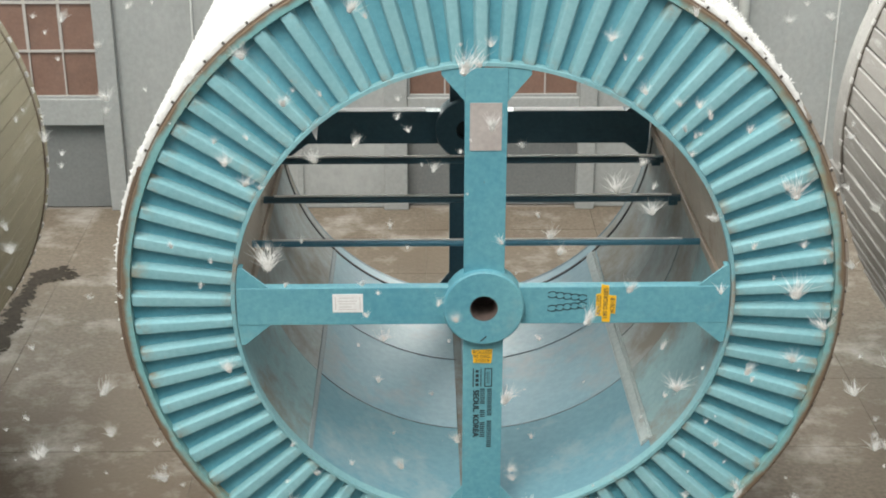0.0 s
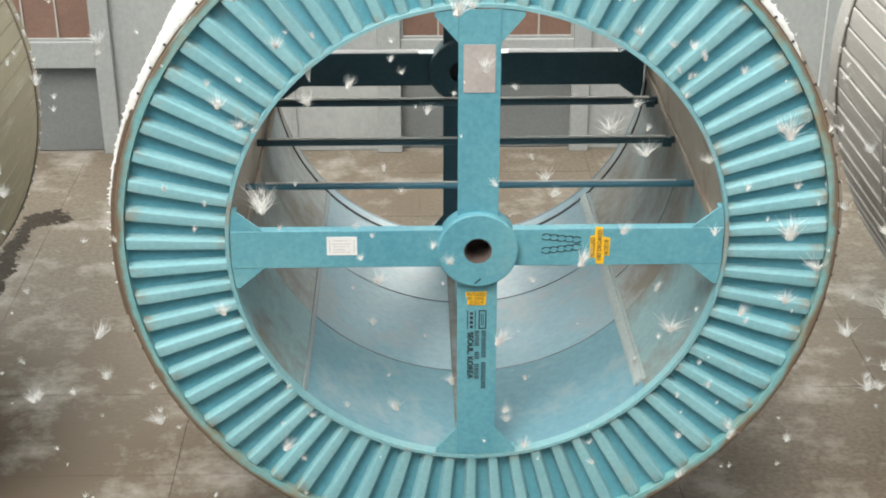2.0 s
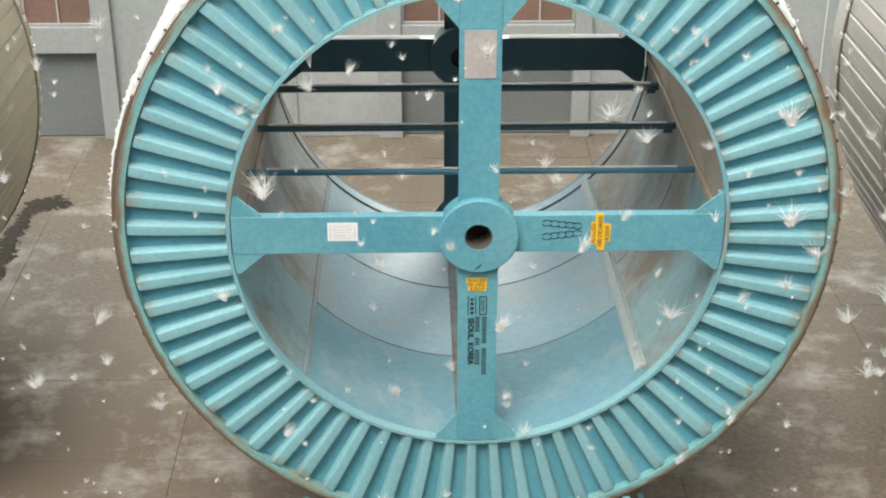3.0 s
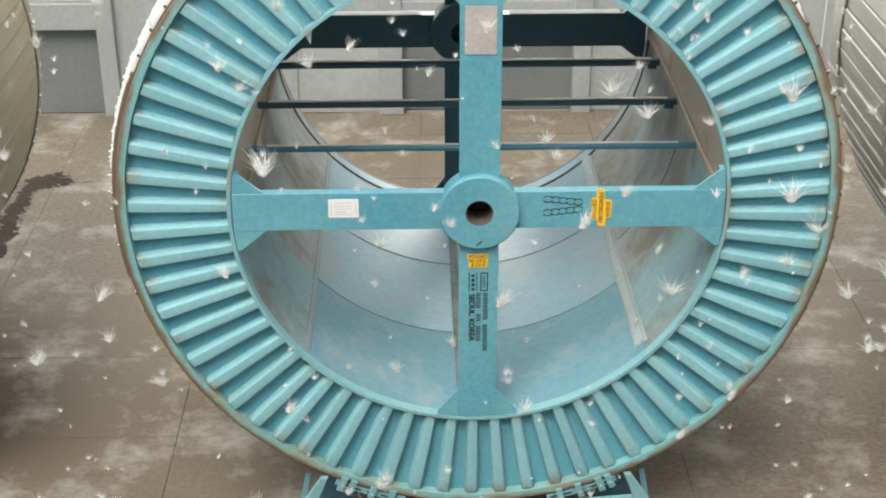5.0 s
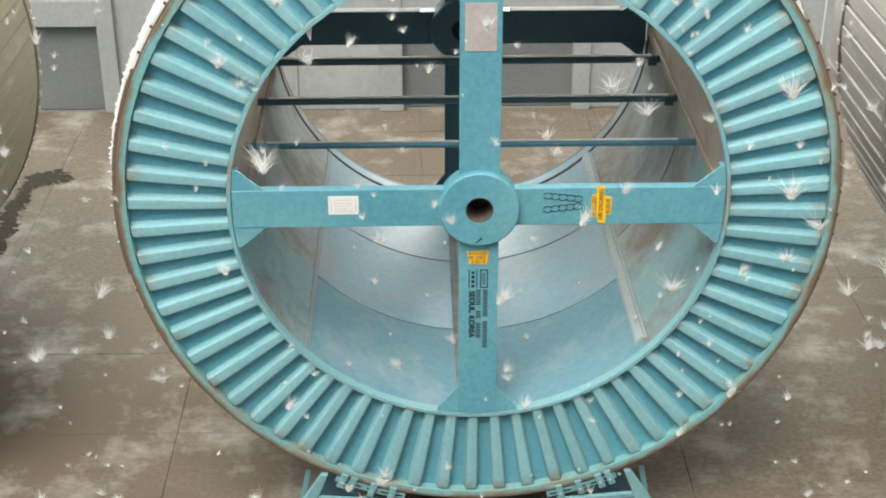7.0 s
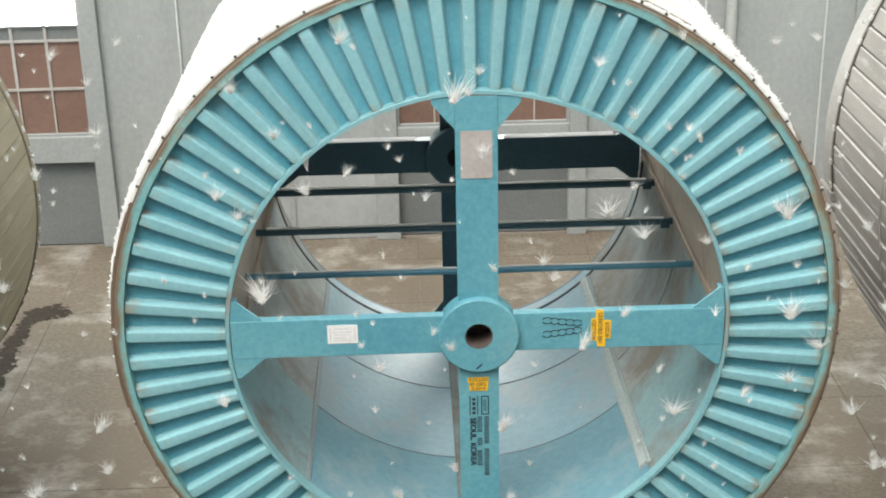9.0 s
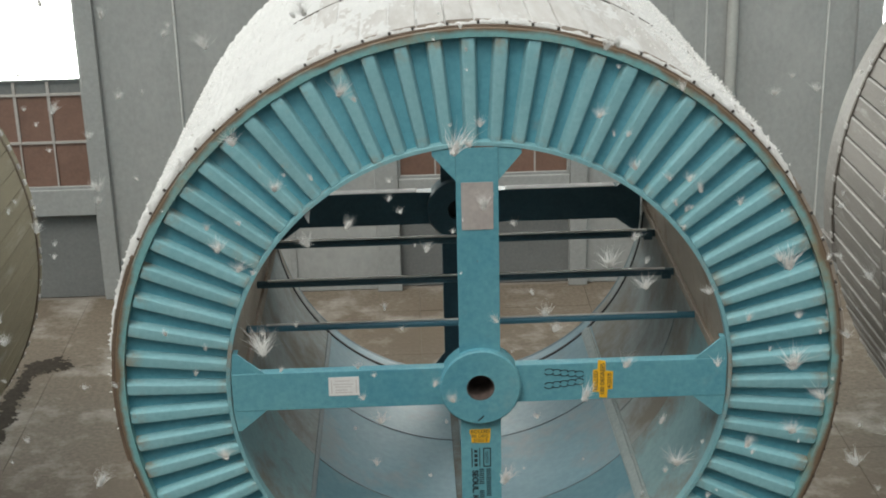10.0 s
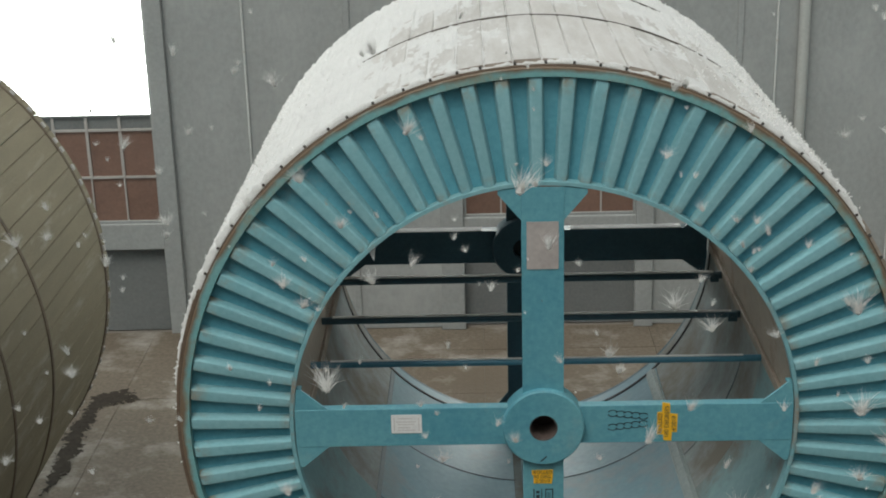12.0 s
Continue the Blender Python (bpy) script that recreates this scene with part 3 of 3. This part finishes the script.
# ---------------------------------------------------------------- neighbouring drums
def neighbour(x, y, r, material, label, straps, strap_mat, seed, count, gap, rough, lap=0.0):
    d = thing("cable_drum", pose(x, y, 0), label, "cable drum", "cable drums")
    rg = random.Random(seed)
    zc = r + 0.001
    at = Matrix.Translation((0, 0, zc))
    for y0 in (0.0, LONG - 0.09):
        part("rim", ring(r - 0.10, r - 0.036, y0, y0 + 0.09, 120, b=0.006), teal_rim, d, "rusted turquoise rim", at, 40)
        part("flange", ring(1.36, r - 0.10, y0 + 0.02, y0 + 0.04, 120), teal_plate, d, "turquoise steel flange", at)
    part("barrel", ring(1.36, 1.38, 0.041, LONG - 0.071, 100), inner_steel, d, "", at, 40)
    lagging(d, zc, r - 0.0355, count, material, 0.03, LONG - 0.03, rg, gap, rough, 40 * rough, lap, snow_edge if lap else None)
    for ys, w in straps:
        strap(d, zc, r + 0.004, ys, w, strap_mat)
    return d


tan_drum = neighbour(-5.27, 0.28, 2.075, tan_board, "cable drum closed with weathered tan wooden lagging", ((0.5, 0.03), (1.36, 0.035), (2.9, 0.028)), faded_strap, 11, 88, 0.0, 0.0015)
edge_knot = finish(box(bmesh.new(), -0.022, 0.022, 2.925, 2.965, 2.074, 2.092, 0.005), "knot", snow_edge)
for k in range(48):
    part("knot", edge_knot, snow_edge, tan_drum, at=Matrix.Translation((0, 0, 2.076)) @ Matrix.Rotation(radians(-30 + 3.7 * k + rng.uniform(-1, 1)), 4, "Y"))
far_drum = neighbour(5.11, 2.70 - LONG, 2.39, grey_board, "cable drum closed with lapped snow-dusted grey lagging", ((0.8, 0.03), (1.9, 0.03)), pale_strap, 12, 101, 0.006, 0.004, -4.0)
at = Matrix.Translation((0, 0, 2.391))
band = part("end_band", ring(2.30, 2.392, LONG - 0.028, LONG + 0.23, 80, -98.8, 60, b=0.012), pale_strap, far_drum, "grey sheet band round the drum's end", at, 40)
part("band_edge", ring(2.3925, 2.402, LONG - 0.05, LONG - 0.02, 80, -98.8, 60), strap_steel, band, "dark strap along the band")
knot = finish(box(bmesh.new(), -0.02, 0.02, LONG - 0.055, LONG - 0.005, 2.40, 2.413, 0.004), "knot", snow_edge)
for k in range(30):
    part("knot", knot, snow_edge, band, at=Matrix.Rotation(radians(-97 + 5.2 * k + rng.uniform(-0.8, 0.8)), 4, "Y"))
part("buckle", box(bmesh.new(), -0.05, 0.03, LONG - 0.06, LONG + 0.25, 2.36, 2.415, 0.008), pale_strap, far_drum, "small grey end buckle", at @ Matrix.Rotation(radians(-98.6), 4, "Y"))
part("buckle", box(bmesh.new(), -0.03, 0.03, LONG - 0.027, LONG + 0.2, 2.34, 2.40, 0.008), pale_strap, far_drum, "small grey end buckle", at @ Matrix.Rotation(radians(-101.5), 4, "Y"))

# ---------------------------------------------------------------- cradle under the drum
cradle = thing("drum_cradle", pose(0, 0, 0), "turquoise steel cradle with slotted clamp bars under the drum", "cradle")
for y, out in ((0.0, 1), (LONG + 0.06, -1)):
    part("base_beam", box(bmesh.new(), -1.35, 1.35, y - 0.08, y + 0.02, 0.0, 0.12, 0.006), teal, cradle)
    for s in (-1, 1):
        bm = slab_outline([(s * 1.19, 0.12), (s * 1.055, 0.12), (s * 0.905, 0.50), (s * 0.948, 0.50)], y - 0.02, y + 0.012, 0.004)
        part("post", bm, cradle_paint, cradle, "leaning steel post")
        bm = slab_outline([(s * 1.14, 0.0), (s * 1.10, 0.0), (s * 1.022, 0.42), (s * 1.055, 0.42)], y + 0.14 * out, y + 0.15 * out, 0.003)
        part("rear_post", bm, cradle_paint, cradle, "slim rear post")
        bm = slab_outline([(s * 0.50, 0.265), (s * 0.985, 0.295), (s * 0.97, 0.332), (s * 0.50, 0.29)], y - 0.018, y + 0.01, 0.003)
        part("cross_bar", bm, cradle_paint, cradle)
        # Dark plate added to give the deep shade under the drum.
        bm = slab_outline([(s * 0.46, 0.13), (s * 1.02, 0.13), (s * 0.90, 0.43), (s * 0.80, 0.35), (s * 0.46, 0.24)], y + 0.16 * out, y + 0.17 * out)
        part("web_plate", bm, dark_steel, cradle, "dark recessed plate added for the deep shade under the drum")
        bar = lathe([(2.014, y), (2.052, y), (2.052, y + 0.01), (2.014, y + 0.01)], 16, 180 + s * 12.5, 180 + s * 25.0)
        slotted = part("slotted_bar", bar, cradle_paint, cradle, "curved bar with dark slots", AX)
        for k in range(5):
            a = 180 + s * (13.7 + k * 2.45)
            part("slot", ring(2.028, 2.037, y - 0.0025, y - 0.0002, 4, a - 0.7, a + 0.7), black, slotted)
        for a in (14.9, 18.4, 22.1, 23.9):
            c = part("clamp", box(bmesh.new(), -0.02, 0.02, y - 0.021, y - 0.0055, -2.075, -1.972, 0.003), cradle_paint, cradle, "small bolted clamp", about_axis(-s * a, ZC))
            part("bolt", tube(bmesh.new(), (0, y - 0.03, -2.033), (0, y - 0.0205, -2.033), 0.009, 6), zinc, c)
for s in (-1, 1):
    part("long_beam", box(bmesh.new(), s * 0.75 - 0.06, s * 0.75 + 0.06, 0.021, LONG - 0.021, 0.0, 0.11, 0.006), teal, cradle)
    part("saddle", box(bmesh.new(), s * 0.62 - 0.12, s * 0.62 + 0.12, 0.1, LONG - 0.1, 0.236, 0.30, 0.01), rusty, cradle, "timber saddle under the drum")

scrap = thing("paper_scrap", pose(-0.912, 0.03, ZC + 1.0), "torn white paper scrap stuck at the flange edge", "scrap")
part("sheet", slab_outline([(-0.02, 0.045), (0.028, 0.055), (0.018, -0.035), (0.004, -0.01)], 0.0, 0.003), paper, scrap)

# ---------------------------------------------------------------- snow on the drum
def snow_cover():
    bm = bmesh.new()
    na, ny = 620, 130
    grid = []
    for i in range(na + 1):
        a = -104 + 186 * i / na
        row = []
        for j in range(-1, ny + 1):
            front = 0.034 + 0.035 * min(1, max(0, (-67 - a) / 6))
            y = front + (LONG + 0.025 - front) * max(j, 0) / ny
            p = Vector((a * 0.036, y, 0.0))
            big = noise.noise(p * 1.1 + Vector((3.1, 0, 0))) * 0.5 + noise.noise(p * 2.7) * 0.3
            fluffy = noise.noise(Vector((a * 0.9, y * 16.0, 2.0))) * 0.12 + noise.noise(Vector((a * 2.6, y * 34.0, 7.0))) * 0.1
            rag = noise.noise(Vector((a * 0.42, y * 3.0, 4.0))) * 0.35 + noise.noise(Vector((a * 1.3, y * 11.0, 9.0))) * 0.25
            lean = math.exp(-((a + 42) / 26) ** 2) * 0.72 + math.exp(-((a - 41) / 15) ** 2) * 0.6 - 1.6 * max(0.0, min(1.0, (a - 54) / 10)) + math.exp(-((a + 66) / 22) ** 2) * 0.95
            far = 0.35 * max(0, y - 1.35)
            h = 0.034 * (big + rag + lean + far - 0.26 + fluffy)
            h = min(h, 0.018 + 0.014 * rag + 0.085 * fluffy)
            # the snow sags a little over each joint of the boards
            joint = (a / (360 / 86)) % 1.0
            h -= min(0.012, 0.75 * max(h, 0)) * math.exp(-(min(joint, 1 - joint) / 0.09) ** 2) * min(1, max(0, 0.6 + rag))
            r = 2.0285 + (h if j >= 0 else min(h, 0) - 0.02)
            a_ = radians(a)
            row.append(bm.verts.new((r * math.sin(a_), y, r * math.cos(a_))))
        grid.append(row)
    for i in range(na):
        for j in range(ny + 1):
            bm.faces.new((grid[i][j], grid[i][j + 1], grid[i + 1][j + 1], grid[i + 1][j]))
    return finish(bm, "snow", snow_white, 180)


def snow_tufts():
    """Loose fluff standing on the snow, thickest over the shoulders of the drum."""
    verts, faces = [], []
    rg = random.Random(4)
    for _ in range(3800):
        a = radians(rg.choice((rg.gauss(-66, 12), rg.gauss(42, 7), rg.gauss(-80, 9))))
        y = rg.uniform(0.08, LONG)
        r = 2.03 + rg.uniform(0.0, 0.022)
        up = Vector((math.sin(a), 0, math.cos(a)))
        c = up * r + Vector((0, y, 0))
        for k in range(3):
            d = (up + Vector((rg.gauss(0, 0.6), rg.gauss(0, 0.6), rg.gauss(0, 0.6)))).normalized() * rg.uniform(0.004, 0.017)
            s = d.cross(Vector((rg.gauss(0, 1), rg.gauss(0, 1), rg.gauss(0, 1)))).normalized() * 0.0042
            t = d.cross(s).normalized() * 0.0042
            i = len(verts)
            verts += [tuple(c + s), tuple(c - s * 0.5 + t), tuple(c - s * 0.5 - t), tuple(c + d)]
            faces += [(i, i + 1, i + 3), (i + 1, i + 2, i + 3), (i + 2, i, i + 3)]
    me = bpy.data.meshes.new("snow_fluff")
    me.from_pydata(verts, [], faces)
    me.materials.append(flake_white)
    return me


fluff = new("snow_fluff", snow_tufts())
fluff.matrix_world = AX
tagged(fluff, "loose white fluff standing on the snowy lagging", "snow", kind="stuff")
snow = new("snow", snow_cover())
snow.matrix_world = AX
tagged(snow, "white fluffy snow lying on the drum's wooden lagging", "snow", kind="stuff")


# Broken white strips along the tops of the tie rods and far beam.
def rod_strips():
    bm = bmesh.new()
    rg = random.Random(8)
    for y, top, half, w in ((0.872, 0.021, 1.25, 0.008), (1.588, 0.024, 1.3, 0.012), (2.323, 0.027, 1.3, 0.014), (LONG + 0.01, 0.125, 1.17, 0.042)):
        x = -half
        while x < half:
            step = rg.uniform(0.12, 0.3)
            if abs(x + step / 2) > 0.26 or y < 3:
                box(bm, x, min(half, x + step), y - w, y + w, ZC + top - 0.004, ZC + top + rg.uniform(0.0035, 0.0048), 0.0015)
            x += step
    return finish(bm, "snow", snow_white)


tagged(new("snow", rod_strips()), "thin white strips along the tops of the tie rods and beam", "snow", kind="stuff")


# ---------------------------------------------------------------- puddle
def puddle():
    """A wet blot and the ragged trail that runs from it beside the tan drum."""
    bm = bmesh.new()
    cell = 0.014
    corners = {}

    def wetness(x, y):
        p = Vector((x, y, 0.0))
        blot = 1 - math.hypot((x + 3.87) / 0.27, (y - 5.40) / 0.19)
        trail = 1 - abs(x + 4.0 - 0.02 * math.sin(y * 5)) / 0.095 - max(0, y - 5.3) * 4 - max(0, 3.9 - y) * 2.5
        return max(blot, 0.75 * trail) + 0.5 * noise.noise(p * 6.0) + 0.45 * noise.noise(p * 17.0) + 0.3 * noise.noise(p * 40.0)

    def corner(i, j):
        if (i, j) not in corners:
            corners[(i, j)] = bm.verts.new((i * cell, j * cell, 0.0035))
        return corners[(i, j)]

    for i in range(int(-4.3 / cell), int(-3.5 / cell)):
        for j in range(int(3.4 / cell), int(5.8 / cell)):
            if wetness((i + 0.5) * cell, (j + 0.5) * cell) > 0.12:
                bm.faces.new((corner(i, j), corner(i + 1, j), corner(i + 1, j + 1), corner(i, j + 1)))
    return finish(bm, "puddle", wet)


tagged(new("puddle", puddle()), "dark wet patch on the concrete beside the tan drum", "puddle", kind="stuff")


# ---------------------------------------------------------------- drifting flakes
def flakes(count):
    """Feathery clumps: a bright little knot with a fan of hair-thin, slightly bent crystals standing up from it."""
    verts, faces = [], []
    rg = random.Random(33)
    for _ in range(count):
        c = Vector((rg.uniform(-3.2, 3.2), rg.uniform(-5.0, -0.5), rg.uniform(0.5, 5.2)))
        size = rg.choice((0.015, 0.02, 0.026, 0.033, 0.042, 0.054)) * rg.uniform(0.8, 1.3)
        axis = Vector((rg.uniform(-0.6, 0.6), rg.uniform(-0.5, 0.2), 1)).normalized()
        spread = rg.uniform(0.25, 0.75)
        hair = size * 0.009
        for k in range(rg.randint(80, 120)):
            d = (axis + Vector((rg.gauss(0, spread), rg.gauss(0, spread * 0.7), rg.gauss(0, 0.2)))).normalized()
            ln = size * rg.uniform(0.25, 1.0) ** 1.4 * 1.25
            side = d.cross(Vector((rg.uniform(-1, 1), rg.uniform(-1, 1), rg.uniform(-1, 1)))).normalized() * hair
            up = d.cross(side).normalized() * hair
            bend = Vector((rg.gauss(0, 1), rg.gauss(0, 1), rg.uniform(-0.6, 1))) * ln * 0.16
            i = len(verts)
            root = c + Vector((rg.gauss(0, 1), rg.gauss(0, 1), rg.gauss(0, 1))) * size * 0.06
            mid = root + d * ln * 0.55
            verts += [root + side, root - side * 0.5 + up, root - side * 0.5 - up,
                      mid + side * 0.8, mid - side * 0.4 + up * 0.8, mid - side * 0.4 - up * 0.8, root + d * ln + bend]
            for p in range(3):
                q = (p + 1) % 3
                faces += [(i + p, i + q, i + 3 + q, i + 3 + p), (i + 3 + p, i + 3 + q, i + 6)]
        r = size * 0.17
        i = len(verts)
        for q in ((1, 0, 0), (-1, 0, 0), (0, 1, 0), (0, -1, 0), (0, 0, 1.5), (0, 0, -0.8)):
            verts.append(c + Vector(q) * r)
        for a, b, e in ((0, 2, 4), (2, 1, 4), (1, 3, 4), (3, 0, 4), (2, 0, 5), (1, 2, 5), (3, 1, 5), (0, 3, 5)):
            faces.append((i + a, i + b, i + e))
    me = bpy.data.meshes.new("snowflakes")
    me.from_pydata([tuple(v) for v in verts], [], faces)
    me.materials.append(flake_white)
    return me


tagged(new("snowflakes", flakes(820)), "white feathery snow flakes drifting in the air", "snow", kind="stuff")

# ---------------------------------------------------------------- floor slabs
xs = [-3.77 + 1.74 * k for k in range(-4, 9)]
ys = [4.35 + 1.06 * k for k in range(-13, 4)]
ys[-1] = WALL - 0.01
meshes = {}
for i in range(len(xs) - 1):
    for j in range(len(ys) - 1):
        w, h = round(xs[i + 1] - xs[i], 3), round(ys[j + 1] - ys[j], 3)
        if (w, h) not in meshes:
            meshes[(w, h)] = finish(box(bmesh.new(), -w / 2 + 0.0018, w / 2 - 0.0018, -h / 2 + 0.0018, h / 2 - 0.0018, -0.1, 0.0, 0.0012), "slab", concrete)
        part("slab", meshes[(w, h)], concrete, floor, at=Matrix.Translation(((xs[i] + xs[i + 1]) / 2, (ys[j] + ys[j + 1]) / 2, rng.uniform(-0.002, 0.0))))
